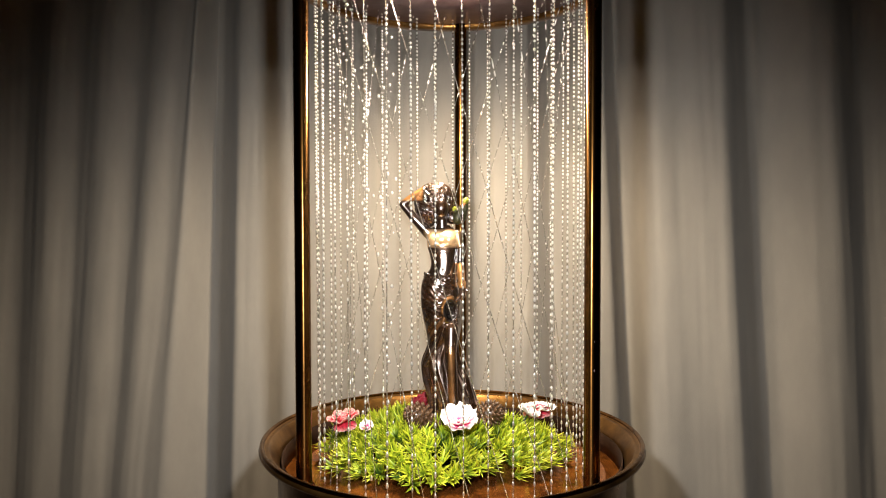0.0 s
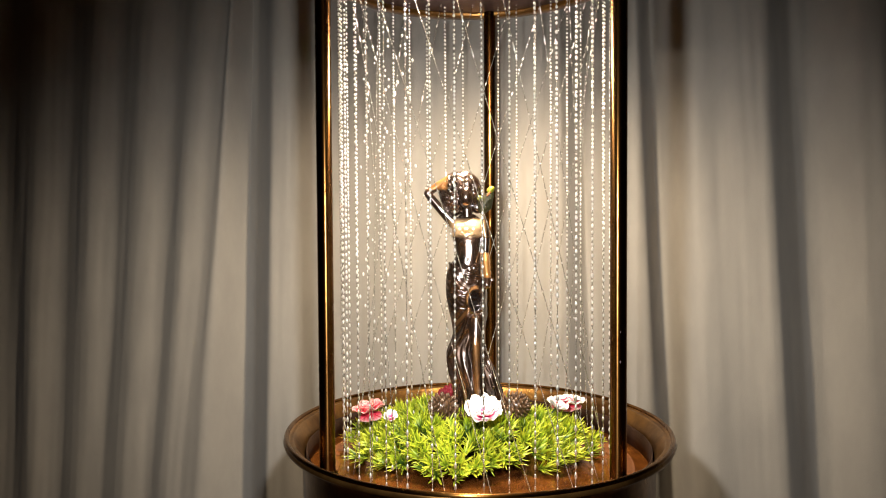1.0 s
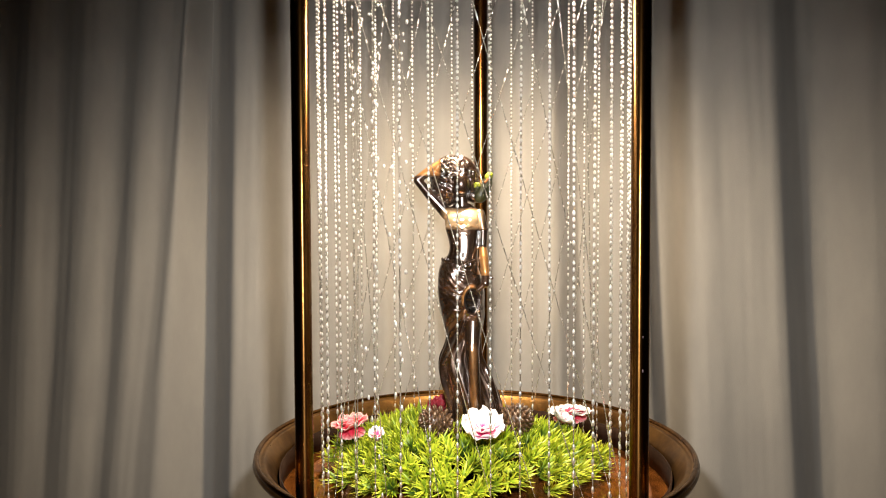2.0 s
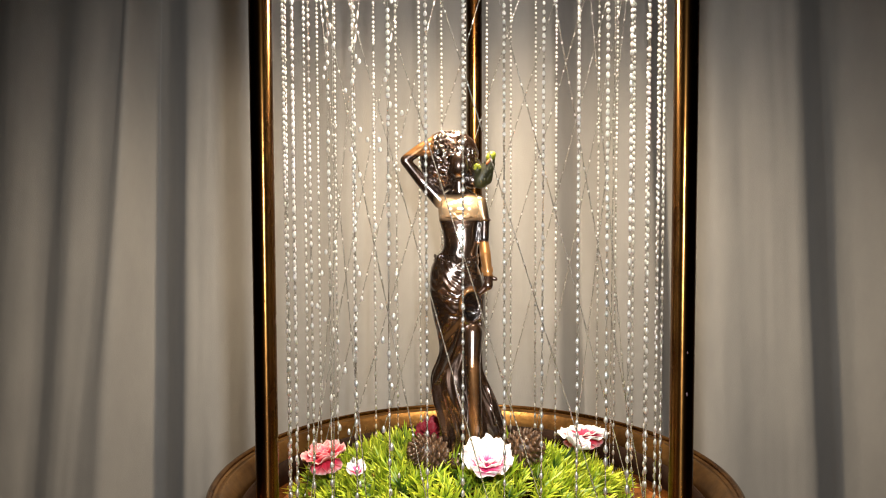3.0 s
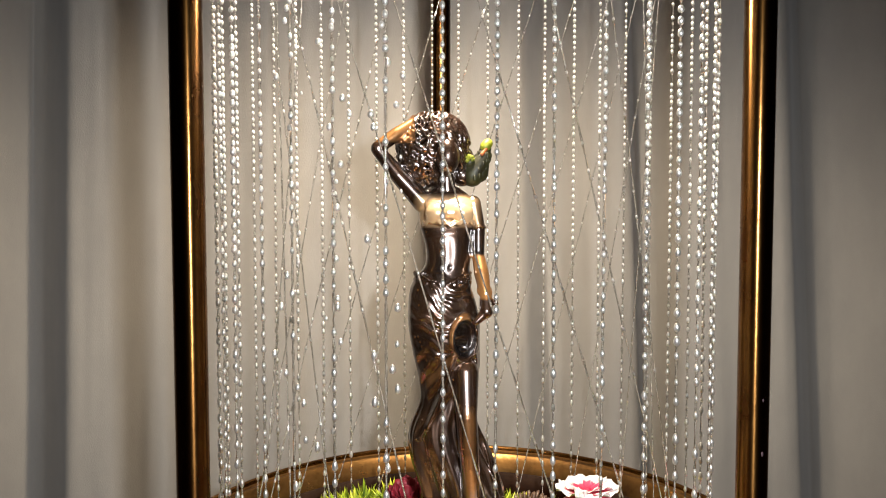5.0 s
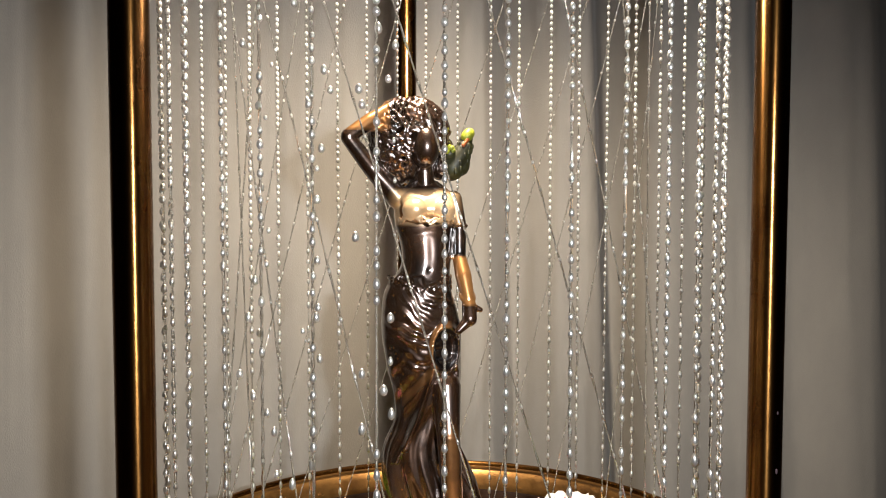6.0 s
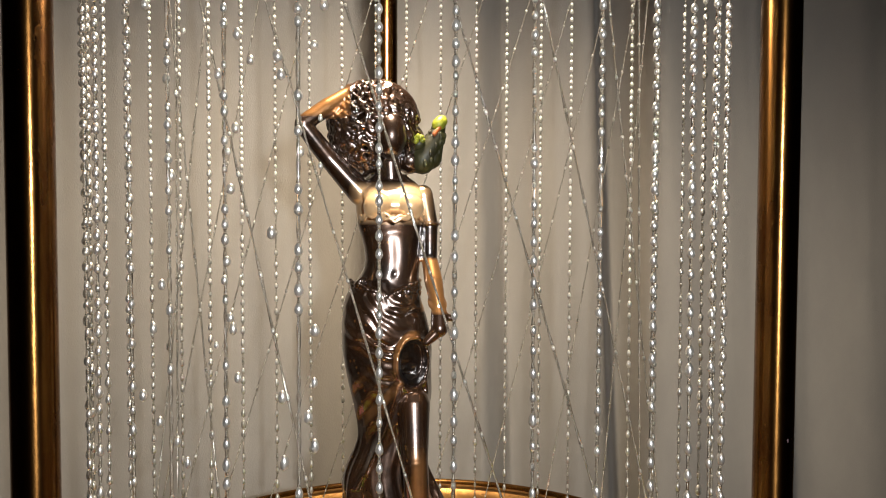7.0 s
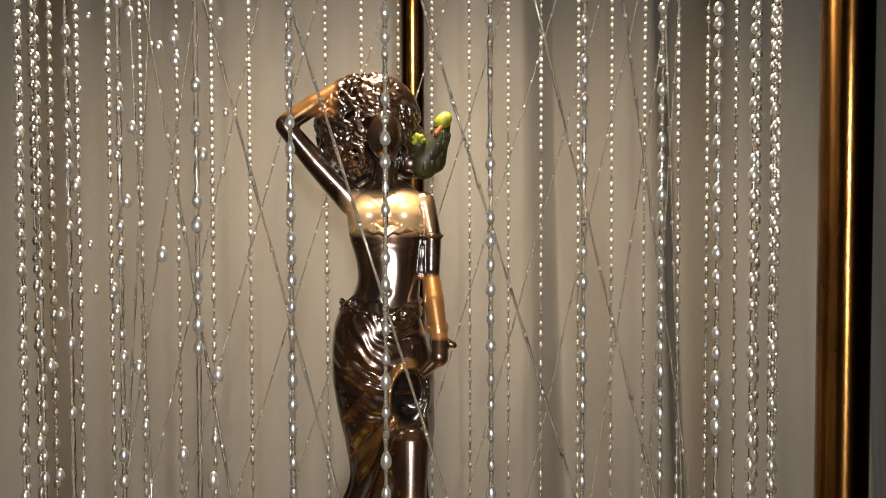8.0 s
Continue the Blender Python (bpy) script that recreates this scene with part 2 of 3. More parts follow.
def slab(name, lo, hi, mat, label, category):
    bm = bmesh.new()
    box(bm, lo, hi)
    return tagged(part(name, bm, mat, None, "", False), label, category, kind="structure")


# ---- the room ----
FLOOR_Z = -0.55
PAN_BASE = -0.12
slab("floor", (-1.7, -2.6, FLOOR_Z - 0.05), (1.7, 0.46, FLOOR_Z), FLOOR, "dark brown wooden surface under the lamp", "floor")
slab("ceiling", (-1.7, -2.6, 1.9), (1.7, 0.46, 1.95), CEIL, "plain dull white ceiling above the lamp", "ceiling")
slab("wall_north", (-1.7, 0.40, FLOOR_Z), (1.7, 0.46, 1.9), WALL, "plain brown wall behind the curtain", "wall")
slab("wall_south", (-1.7, -2.66, FLOOR_Z), (1.7, -2.6, 1.9), WALL, "plain brown wall facing the curtain", "wall")
slab("wall_west", (-1.76, -2.6, FLOOR_Z), (-1.7, 0.40, 1.9), WALL, "plain brown side wall of the room", "wall")
slab("wall_east", (1.7, -2.6, FLOOR_Z), (1.76, 0.40, 1.9), WALL, "plain brown side wall of the room", "wall")


def curtain():
    """One long cloth hanging in uneven folds: it falls back steeply on the sides turned from the lamp."""
    folds = [(-1.6, .27), (-1.5, .24), (-1.42, .29), (-1.3, .24), (-1.22, .29), (-1.1, .24), (-1.03, .29), (-.93, .245), (-.86, .29), (-.76, .25),
             (-.70, .29), (-.655, .256), (-.61, .288), (-.572, .256), (-.54, .283), (-.505, .249), (-.468, .277), (-.440, .247),
             (-.412, .264), (-.388, .243), (-.352, .290), (-.336, .288), (-.298, .236), (-.26, .243), (-.215, .247), (-.17, .253), (-.12, .246), (-.09, .256),
             (-.05, .247), (-.01, .257), (.05, .249), (.10, .246), (.132, .302), (.165, .249), (.205, .244), (.226, .300), (.238, .290), (.248, .252), (.285, .246),
             (.298, .257), (.33, .244), (.363, .236), (.402, .290), (.428, .288), (.466, .257), (.494, .240), (.54, .290), (.585, .256), (.62, .285),
             (.67, .25), (.73, .29), (.80, .245), (.88, .29), (.97, .245), (1.05, .29), (1.2, .24), (1.3, .29), (1.45, .24), (1.6, .28)]
    fx = [p[0] for p in folds]
    deep = (-.352, -.336, .402, .428, .132, .226, .238)
    flat = [0.250 + (y - 0.250) * (0.40 if x < 0 else 0.46) for x, y in folds]
    extra = [y - f if x in deep else 0.0 for (x, y), f in zip(folds, flat)]
    xs = np.concatenate([np.arange(-1.6, -0.72, 0.006), np.arange(-0.72, 0.72, 0.0022), np.arange(0.72, 1.6, 0.006)])
    fine = np.arange(-1.7, 1.7, 0.001)

    def eased(values, width):
        kern = np.exp(-0.5 * (np.arange(-24, 25) / width) ** 2)
        return np.convolve(np.pad(np.interp(fine, fx, values), 24, mode="edge"), kern / kern.sum(), "valid")

    prof = eased(flat, 8.0) + eased(extra, 2.6)
    zs = np.linspace(FLOOR_Z + 0.004, 1.7, 46)
    verts, faces = [], []
    for z in zs:
        for x in xs:
            slant = (-0.052 if x > 0 else np.interp(-x, (0, 0.25, 0.345, 0.40, 0.50, 0.65), (0, 0.026, 0.026, 0.105, 0.075, 0.05))) * z * (min(1, x / 0.25) if x > 0 else 1)
            wob = 0.004 * noise.noise(Vector((x * 6, 3.1, z * 2.2)))
            y = np.interp(x + wob, fine, prof)
            amp = 1.0 - 0.18 * math.sin(2.0 * z + 5 * x)
            y = 0.258 + (y - 0.258) * amp + 0.0028 * noise.noise(Vector((x * 34, 0.5, z * 3.5))) + 0.0009 * noise.noise(Vector((x * 110, 7.5, z * 9)))
            verts.append((x + slant, y, z))
    n = len(xs)
    for j in range(len(zs) - 1):
        for i in range(n - 1):
            a = j * n + i
            faces.append((a, a + 1, a + n + 1, a + n))
    ob = arrays("curtain", verts, faces, CLOTH)
    mod = ob.modifiers.new("thickness", "SOLIDIFY")
    mod.thickness, mod.offset = 0.0012, 1
    return tagged(ob, "pale grey beige curtain hanging in soft vertical folds", "curtain")


curtain()

# ---- the rain lamp ----
RAIN = 0.1275         # radius of the ring of lines
PAN_FLOOR = -0.033
TOP = 0.428
lamp_ob = tagged(empty("rain_lamp", pose(0, 0, FLOOR_Z)), "brass rain lamp with oil running down nylon lines", "lamp")


def under(ob):
    """Keeps a part where it was built while its thing stands on the floor."""
    ob.matrix_parent_inverse = Matrix.Translation((0, 0, -FLOOR_Z))
    return ob


pan = under(part("pan", lathe([(0.0, PAN_BASE), (0.140, PAN_BASE), (0.152, PAN_BASE + 0.004), (0.160, PAN_BASE + 0.018), (0.1632, -0.060), (0.1640, -0.016), (0.1665, -0.0100), (0.172, -0.0068),
                              (0.1770, -0.0058), (0.1795, -0.0046), (0.1806, -0.0022), (0.1796, 0.0002), (0.1778, 0.0012), (0.1762, 0.0006), (0.1752, -0.0010), (0.1738, -0.0012), (0.1722, -0.0004), (0.1708, -0.0014), (0.1685, -0.0050), (0.1650, -0.0095),
                              (0.1622, -0.0150), (0.1612, -0.0220), (0.1608, -0.0335), (0.0, -0.0335)], 128), COPPER, lamp_ob, "round browned copper pan with a flared rim"))
pan.location.z = -0.003
under(part("foot", lathe([(0, FLOOR_Z), (0.13, FLOOR_Z), (0.13, FLOOR_Z + 0.012), (0.05, FLOOR_Z + 0.04), (0.035, FLOOR_Z + 0.1), (0.035, PAN_BASE - 0.05), (0.09, PAN_BASE - 0.0033), (0, PAN_BASE - 0.0033)], 64), COPPER, lamp_ob, "plain turned copper foot"))
tray = under(part("tray", lathe([(0.0, -0.036), (0.1600, -0.036), (0.1600, PAN_FLOOR - 0.001), (0.1590, PAN_FLOOR), (0.1480, PAN_FLOOR), (0.1455, PAN_FLOOR + 0.0015), (0.1440, PAN_FLOOR + 0.0015), (0.142, PAN_FLOOR), (0.0, PAN_FLOOR)], 96), RUST, lamp_ob, "oily reddish copper tray inside the pan"))
bead = bmesh.new()
bmesh.ops.create_circle(bead, segments=10, radius=0.0021, matrix=Matrix.Translation((0.1778, 0, -0.0022)) @ pose(0, 0, 0, 90, 0, 0))
bmesh.ops.spin(bead, geom=bead.verts[:] + bead.edges[:], cent=(0, 0, 0), axis=(0, 0, 1), angle=2 * math.pi, steps=128)
bmesh.ops.remove_doubles(bead, verts=bead.verts, dist=0.00001)
under(part("rim_bead", bead, BRASS, lamp_ob, "rolled brass bead round the pan's rim"))
# added band that makes the pan's inner wall darker than its rim
under(part("liner", lathe([(0.1604, -0.0145), (0.1598, -0.0150), (0.1588, -0.0200), (0.1585, PAN_FLOOR + 0.0004), (0.1604, PAN_FLOOR + 0.0004)], 96, True), LINER, lamp_ob, "dark brown band over the pan's inner wall"))
for a in (38, 142, 218, 322):
    bm = bmesh.new()
    ball(bm, (0, 0, 0), (0.0065, 0.0032, 0.0006))
    hole = under(part("drain_slot", bm, DARK, lamp_ob))
    hole.matrix_basis = Matrix.Translation((0.1515 * math.sin(radians(a + 90)), -0.1515 * math.cos(radians(a + 90)), PAN_FLOOR + 0.0003)) @ pose(0, 0, 0, 0, 0, a)

POSTS = [(-0.1274, -0.0674), (0.1216, -0.0777), (0.0055, 0.1438)]
for x, y in POSTS:
    bm = lathe([(0.0, PAN_FLOOR + 0.0005), (0.0092, PAN_FLOOR + 0.0005), (0.0095, PAN_FLOOR + 0.0020), (0.0090, PAN_FLOOR + 0.0040), (0.0072, PAN_FLOOR + 0.0052), (0.0069, PAN_FLOOR + 0.008), (0.0069, 0.20), (0.0069, 0.44), (0.0, 0.44)], 32)
    bmesh.ops.translate(bm, verts=bm.verts, vec=(x, y, 0))
    under(part("post", bm, BRASS, lamp_ob, "slim round brass post"))

for z, r in ((0.0767, 0.0012), (0.1010, 0.0008)):
    bm = bmesh.new()
    ball(bm, (0.1224, -0.0845, z), (r * 0.5, r * 0.12, r * 1.0), None, 10, 8)
    under(part("chip", bm, PLATE, lamp_ob, "small dull chip in the post's finish"))

under(part("canopy", lathe([(0.1515, 0.425), (0.1535, 0.4262), (0.1540, 0.4290), (0.1525, 0.4330), (0.1520, 0.52), (0.146, 0.56), (0.10, 0.585), (0.0, 0.59), (0.0, 0.588), (0.0995, 0.583), (0.1450, 0.558),
                            (0.1505, 0.52), (0.1505, 0.4340), (0.1400, 0.4320), (0.1400, 0.4262), (0.1420, 0.425)], 96, True), COPPER, lamp_ob, "copper canopy holding the bulb"))
under(part("ring_plate", lathe([(0.1395, 0.430), (0.1395, 0.4335), (0.046, 0.4410), (0.046, 0.4375)], 96, True), PLATE, lamp_ob, "dull mauve plate from which the lines hang"))
under(part("bulb_socket", lathe([(0.0455, 0.4375), (0.0455, 0.470), (0.030, 0.500), (0.0, 0.500), (0.0, 0.497), (0.029, 0.497), (0.0440, 0.469), (0.0440, 0.4375)], 48, True), PLATE, lamp_ob))
bulb_bm = bmesh.new()
ball(bulb_bm, (0, -0.006, 0.4600), (0.026, 0.026, 0.030), None, 24, 16)
under(part("bulb", bulb_bm, GLOW, lamp_ob, "glowing warm white bulb"))

SIDES = 7


def skin(verts, faces, rings):
    """Adds a closed tube over (place, radius, turn) rings to the lists."""
    o = len(verts)
    q = np.linspace(0, 2 * math.pi, SIDES, endpoint=False)
    ring = np.stack([np.cos(q), np.sin(q), np.zeros(SIDES)], 1)
    for c, r, R in rings:
        verts.extend((ring * r) @ R.T + c)
    for k in range(len(rings) - 1):
        p = o + k * SIDES
        faces.extend((p + j, p + (j + 1) % SIDES, p + SIDES + (j + 1) % SIDES, p + SIDES + j) for j in range(SIDES))
    faces.append(tuple(o + j for j in range(SIDES))[::-1])
    faces.append(tuple(o + (len(rings) - 1) * SIDES + j for j in range(SIDES)))


def line(a, b, size, gap, stray, rng, thin=0.00048):
    """A nylon line from a down to b, in a running film of oil, with drops that lengthen and part as they run down."""
    a, b = Vector(a), Vector(b)
    d = b - a
    length = d.length
    turn = d.to_track_quat("Z", "Y").to_matrix()
    R, start, way = np.array(turn), np.array(a), np.array(d.normalized())
    bm = bmesh.new()
    bmesh.ops.create_cone(bm, cap_ends=True, segments=5, radius1=0.00012, radius2=0.00012, depth=length, matrix=Matrix.Translation((a + b) / 2) @ turn.to_4x4())
    wire = under(part("line", bm, LINE, lamp_ob))
    film, fv, ff, dv, df = [], [], [], [], []
    s = 0.002
    while s < length - 0.006:
        u = s / length
        step = gap * (0.92 + 2.3 * max(0.0, u - 0.42)) * rng.uniform(0.78, 1.22)
        big = size * (rng.uniform(0.84, 1.12) if rng.random() < 0.86 else rng.uniform(0.5, 0.75))
        if rng.random() < 0.03:
            step *= 1.9
        tall = big * (0.95 + 1.2 * u * u + rng.uniform(0, 0.3))
        if thin < 0.0004 and u < 0.26 and rng.random() < 0.6:
            tall, big = tall * rng.uniform(2.0, 6.0), big * 1.2
        c = start + way * s
        if stray and 0.10 < u < 0.95 and rng.random() < 0.5:
            c = c + np.array([rng.gauss(0, stray), rng.gauss(0, stray), 0])
        skin(dv, df, [(c - way * tall * math.cos(w), big * math.sin(w) * (1 - (0.06 + 0.16 * u) * math.cos(w)), R) for w in (0.22, 0.75, 1.3, 1.85, 2.4, 2.92)])
        film += [(start + way * s, thin * rng.uniform(1.15, 1.5), R), (start + way * (s + step * 0.5), thin * rng.uniform(0.7, 0.95), R)]
        s += step
    skin(fv, ff, film)
    tagged(arrays("oil_film", fv, ff, OIL, wire), "clear film of oil")
    tagged(arrays("running_oil", dv, df, DROPS, wire), "bright beads of running oil", kind="stuff")


rng = random.Random(4)
COUNT = 39
for k in range(COUNT):
    th = radians(-3.0 + 360 / COUNT * k + rng.uniform(-0.4, 0.4))
    p = (RAIN * math.sin(th), -RAIN * math.cos(th))
    lean = rng.uniform(-0.0012, 0.0012)
    left = 0.0035 if k in (35, 36, 37) else 0.0
    line((p[0], p[1], TOP + 0.005), (p[0] * 0.997 + lean, p[1] * 0.997, PAN_FLOOR), rng.uniform(0.00092, 0.00130), rng.uniform(0.0038, 0.0046), left, rng)
# the second set crosses over: each runs to a hole a fifth of the way round
for k in range(20):
    th = radians(7 + 18 * k + rng.uniform(-2, 2))
    a = (0.121 * math.sin(th - radians(38)), -0.121 * math.cos(th - radians(38)), TOP + 0.005)
    b = (0.121 * math.sin(th + radians(38)), -0.121 * math.cos(th + radians(38)), PAN_FLOOR)
    line(a, b, rng.uniform(0.00045, 0.00070), rng.uniform(0.009, 0.015), 0.0, rng, 0.00036)


# ---- the garden in the pan ----
def grass():
    """A round mat of plastic sprigs: pedestal below, leaves in tufts above."""
    mat_ob = tagged(empty("grass_mat", pose(-0.012, 0.000, PAN_FLOOR)), "round mat of bright green plastic grass in the pan", "artificial grass")
    base = part("base", lathe([(0, 0.0004), (0.045, 0.0004), (0.050, 0.004), (0.060, 0.013), (0.066, 0.017), (0.066, 0.020), (0.055, 0.026), (0, 0.030)], 64), SOIL, mat_ob, "clear oily disc under the leaves")
    g = random.Random(11)
    verts, faces, tone = [], [], []
    for i in range(640):
        r, a = 0.108 * math.sqrt(g.random()), g.random() * 2 * math.pi
        edge = r / 0.108
        uneven = 1 + 0.10 * math.sin(3 * a + 1) + 0.07 * math.sin(7 * a)
        r *= uneven
        if math.hypot(r * math.cos(a) - 0.014, r * math.sin(a) - 0.006) < 0.034:
            continue
        h = 0.042 - 0.027 * edge ** 3 + g.uniform(-0.003, 0.004)
        root = Vector((r * math.cos(a), (0.57 if math.sin(a) < 0 else 0.92) * r * math.sin(a), h - 0.010))
        out = Vector((math.cos(a), math.sin(a), 0))
        axis = (out * (0.25 + 1.1 * edge ** 2) + Vector((g.uniform(-.6, .6), g.uniform(-.6, .6), 1.0))).normalized()
        n = g.randint(15, 22)
        shade = g.choice((-0.30, -0.12, 0.0, 0.05, 0.12))
        for j in range(n):
            w = j / n * 2 * math.pi + g.random()
            side = axis.orthogonal().normalized()
            side.rotate(Matrix.Rotation(w, 3, axis))
            open_ = g.uniform(0.25, 1.7)
            way = (axis + side * open_).normalized()
            ln, wd = g.uniform(0.009, 0.0150), g.uniform(0.0008, 0.0012)
            cross = way.cross(axis)
            cross = (cross.normalized() if cross.length > 1e-4 else way.orthogonal()) * wd
            up = way.cross(cross).normalized()
            p0 = root + axis * g.uniform(-0.002, 0.009)
            p1 = p0 + way * ln * 0.5 + axis * 0.0008
            p2 = p0 + way * ln + axis * 0.0022
            b = len(verts)
            verts += [p0 - cross * 0.5, p0 + cross * 0.5, p1 - cross, p1 - up * wd * 0.7, p1 + cross, p2]
            # tone rises from dark green at the root to yellow at the tip
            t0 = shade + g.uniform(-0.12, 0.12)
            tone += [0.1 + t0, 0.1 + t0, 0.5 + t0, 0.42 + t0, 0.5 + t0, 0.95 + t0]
            faces += [(b, b + 3, b + 2), (b, b + 1, b + 3), (b + 1, b + 4, b + 3), (b + 2, b + 3, b + 5), (b + 3, b + 4, b + 5)]
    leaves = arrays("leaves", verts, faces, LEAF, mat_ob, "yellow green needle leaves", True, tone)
    tagged(leaves, kind="stuff")


grass()


def petal_mesh(name, mat, length, width, cup, ruffle, seed):
    g = random.Random(seed)
    nu, nv = 7, 9
    verts, faces, tone = [], [], []
    ph = g.random() * 6
    for i in range(nu + 1):
        u = i / nu
        for j in range(nv + 1):
            v = j / nv * 2 - 1
            w = width * (0.22 + 0.78 * math.sin(min(1, u * 1.25) * math.pi / 2))
            reach = u - 0.20 * u * v ** 4 - 0.05 * u * v * v + (0.035 * math.sin(8 * v + ph) * u if u > 0.7 else 0)
            z = cup * u * u * length + 0.22 * length * u * v * v + ruffle * u * u * math.sin(6.5 * v + ph) * length
            verts.append((reach * length, w * v, z))
            tone.append(u * (1 - 0.1 * abs(v)) + 0.08 * math.sin(14 * v + ph))
    n = nv + 1
    for i in range(nu):
        for j in range(nv):
            a = i * n + j
            faces.append((a, a + 1, a + n + 1, a + n))
    m0 = len(verts)
    verts += [(x, y, z - 0.0004) for x, y, z in verts]
    tone += tone
    faces += [tuple(m0 + i for i in f[::-1]) for f in faces]
    edge = [j for j in range(n)] + [i * n + nv for i in range(1, nu + 1)] + [nu * n + j for j in range(nv - 1, -1, -1)] + [i * n for i in range(nu - 1, 0, -1)]
    faces += [(b, a, m0 + a, m0 + b) for a, b in zip(edge, edge[1:] + edge[:1])]
    me = bpy.data.meshes.new(name)
    me.from_pydata(verts, [], faces)
    me.attributes.new("tone", "FLOAT", "POINT").data.foreach_set("value", np.array(tone, dtype=np.float32))
    me.materials.append(mat)
    me.polygons.foreach_set("use_smooth", [True] * len(me.polygons))
    me.update()
    return me


def flower(m, mat, size, rings, label, seed, cup=0.35, under_mat=None):
    """A cloth blossom: rings of ruffled petals round a small heart."""
    g = random.Random(seed)
    ob = tagged(empty("artificial_flower", m), label, "flower")
    kinds = [petal_mesh("petal", mat, size, size * 0.52, cup, 0.10, seed + i) for i in range(3)]
    for r, count in enumerate(rings):
        for k in range(count):
            p = new("petal", g.choice(kinds))
            p.parent = ob
            sc = (1 - 0.24 * r) * g.uniform(0.92, 1.08)
            p.matrix_basis = pose(0, 0, 0.0012 * r, 0, -14 * r - g.uniform(0, 12), 360 / count * k + 25 * r + g.uniform(-8, 8)) @ Matrix.Diagonal((sc, sc, sc, 1))
    if under_mat:
        low = petal_mesh("petal", under_mat, size * 0.78, size * 0.46, -0.10, 0.08, seed + 9)
        for k in range(6):
            p = new("petal", low)
            p.parent = ob
            p.matrix_basis = pose(0, 0, -0.0012, 0, 34 + g.uniform(-5, 5), 60 * k + 20)
    bm = bmesh.new()
    ball(bm, (0, 0, size * 0.08), (size * 0.12, size * 0.12, size * 0.14), None, 10, 8)
    part("heart", bm, mat, ob)
    bm = bmesh.new()
    bmesh.ops.create_cone(bm, cap_ends=True, segments=8, radius1=0.0009, radius2=0.0009, depth=0.020, matrix=Matrix.Translation((0, 0, -0.010)))
    part("stem", bm, LEAF, ob)
    return ob


flower(pose(0.0085, -0.040, 0.018, 26, 4, 0), PETAL, 0.0172, (7, 6, 5), "white cloth blossom with a magenta heart in the grass", 21)
flower(pose(0.0860, 0.045, 0.0105, -4, -3, 10) @ Matrix.Diagonal((1, 1, 0.6, 1)), BLUSH, 0.0205, (7, 5), "flat white and pink cloth blossom in the grass", 35, 0.06, ROSE)
flower(pose(0.0745, 0.018, 0.012, 30, 10, 60), PETAL, 0.0105, (5, 4), "small pale pink cloth bud in the grass", 41)
flower(pose(-0.1040, -0.004, 0.010, 2, -8, 0) @ Matrix.Diagonal((1, 1, 0.8, 1)), ROSE, 0.0172, (7, 5, 4), "rose pink cloth blossom with pale edges in grass", 52, 0.20, ROSE)
flower(pose(-0.0780, -0.028, 0.010, 30, 0, 0), PETAL, 0.0070, (5, 4), "tiny pale cloth bud in the grass", 57)
flower(pose(-0.0275, 0.030, 0.0165, 24, -14, 0), RED, 0.0135, (6, 5, 4), "dark red cloth blossom behind the bronze statue", 63)


def pine_cone(m, seed):
    g = random.Random(seed)
    ob = tagged(empty("pine_cone", m), "small open brown pine cone lying in the grass", "pine cone", "pine cones by the statue")
    bm = bmesh.new()
    ball(bm, (0, 0, 0.011), (0.0085, 0.0085, 0.011), None, 14, 10)
    part("core", bm, CONE, ob)
    one = Soup()
    one.ball((0, 0, 0), (0.0029, 0.0022, 0.0010), None, 8, 5)
    me = one.mesh("scale")
    n = 104
    for i in range(n):
        u = (i + 0.5) / n
        a = i * 2.39996
        w = math.pi * (0.08 + 0.84 * u)
        n_ = Vector((math.sin(w) * math.cos(a), math.sin(w) * math.sin(a), math.cos(w)))
        c = Vector((n_.x * 0.0095, n_.y * 0.0095, 0.011 + n_.z * 0.0115))
        k = (0.55 + 0.45 * math.sin(w)) * g.uniform(0.9, 1.1)
        scale = link("scale", me, CONE, ob)
        scale.matrix_basis = Matrix.Translation(c) @ (n_ + Vector((0, 0, 0.30))).to_track_quat("X", "Z").to_matrix().to_4x4() @ Matrix.Diagonal((k, k, 1, 1))
    return ob


pine_cone(pose(-0.0200, -0.010, 0.0150, 8, -72, 20) @ Matrix.Scale(1.15, 4), 3)
pine_cone(pose(0.0240, -0.004, 0.0150, -8, 74, -12) @ Matrix.Scale(1.15, 4), 5)


def smooth_rows(zs, table, width):
    """The columns of a table of (height, ...) eased along the heights zs."""
    table = sorted(table)
    soft = np.ones(width) / width
    return [np.convolve(np.pad(np.interp(zs, [p[0] for p in table], [p[k] for p in table]), width // 2, mode="edge"), soft, "valid") for k in range(1, len(table[0]))]


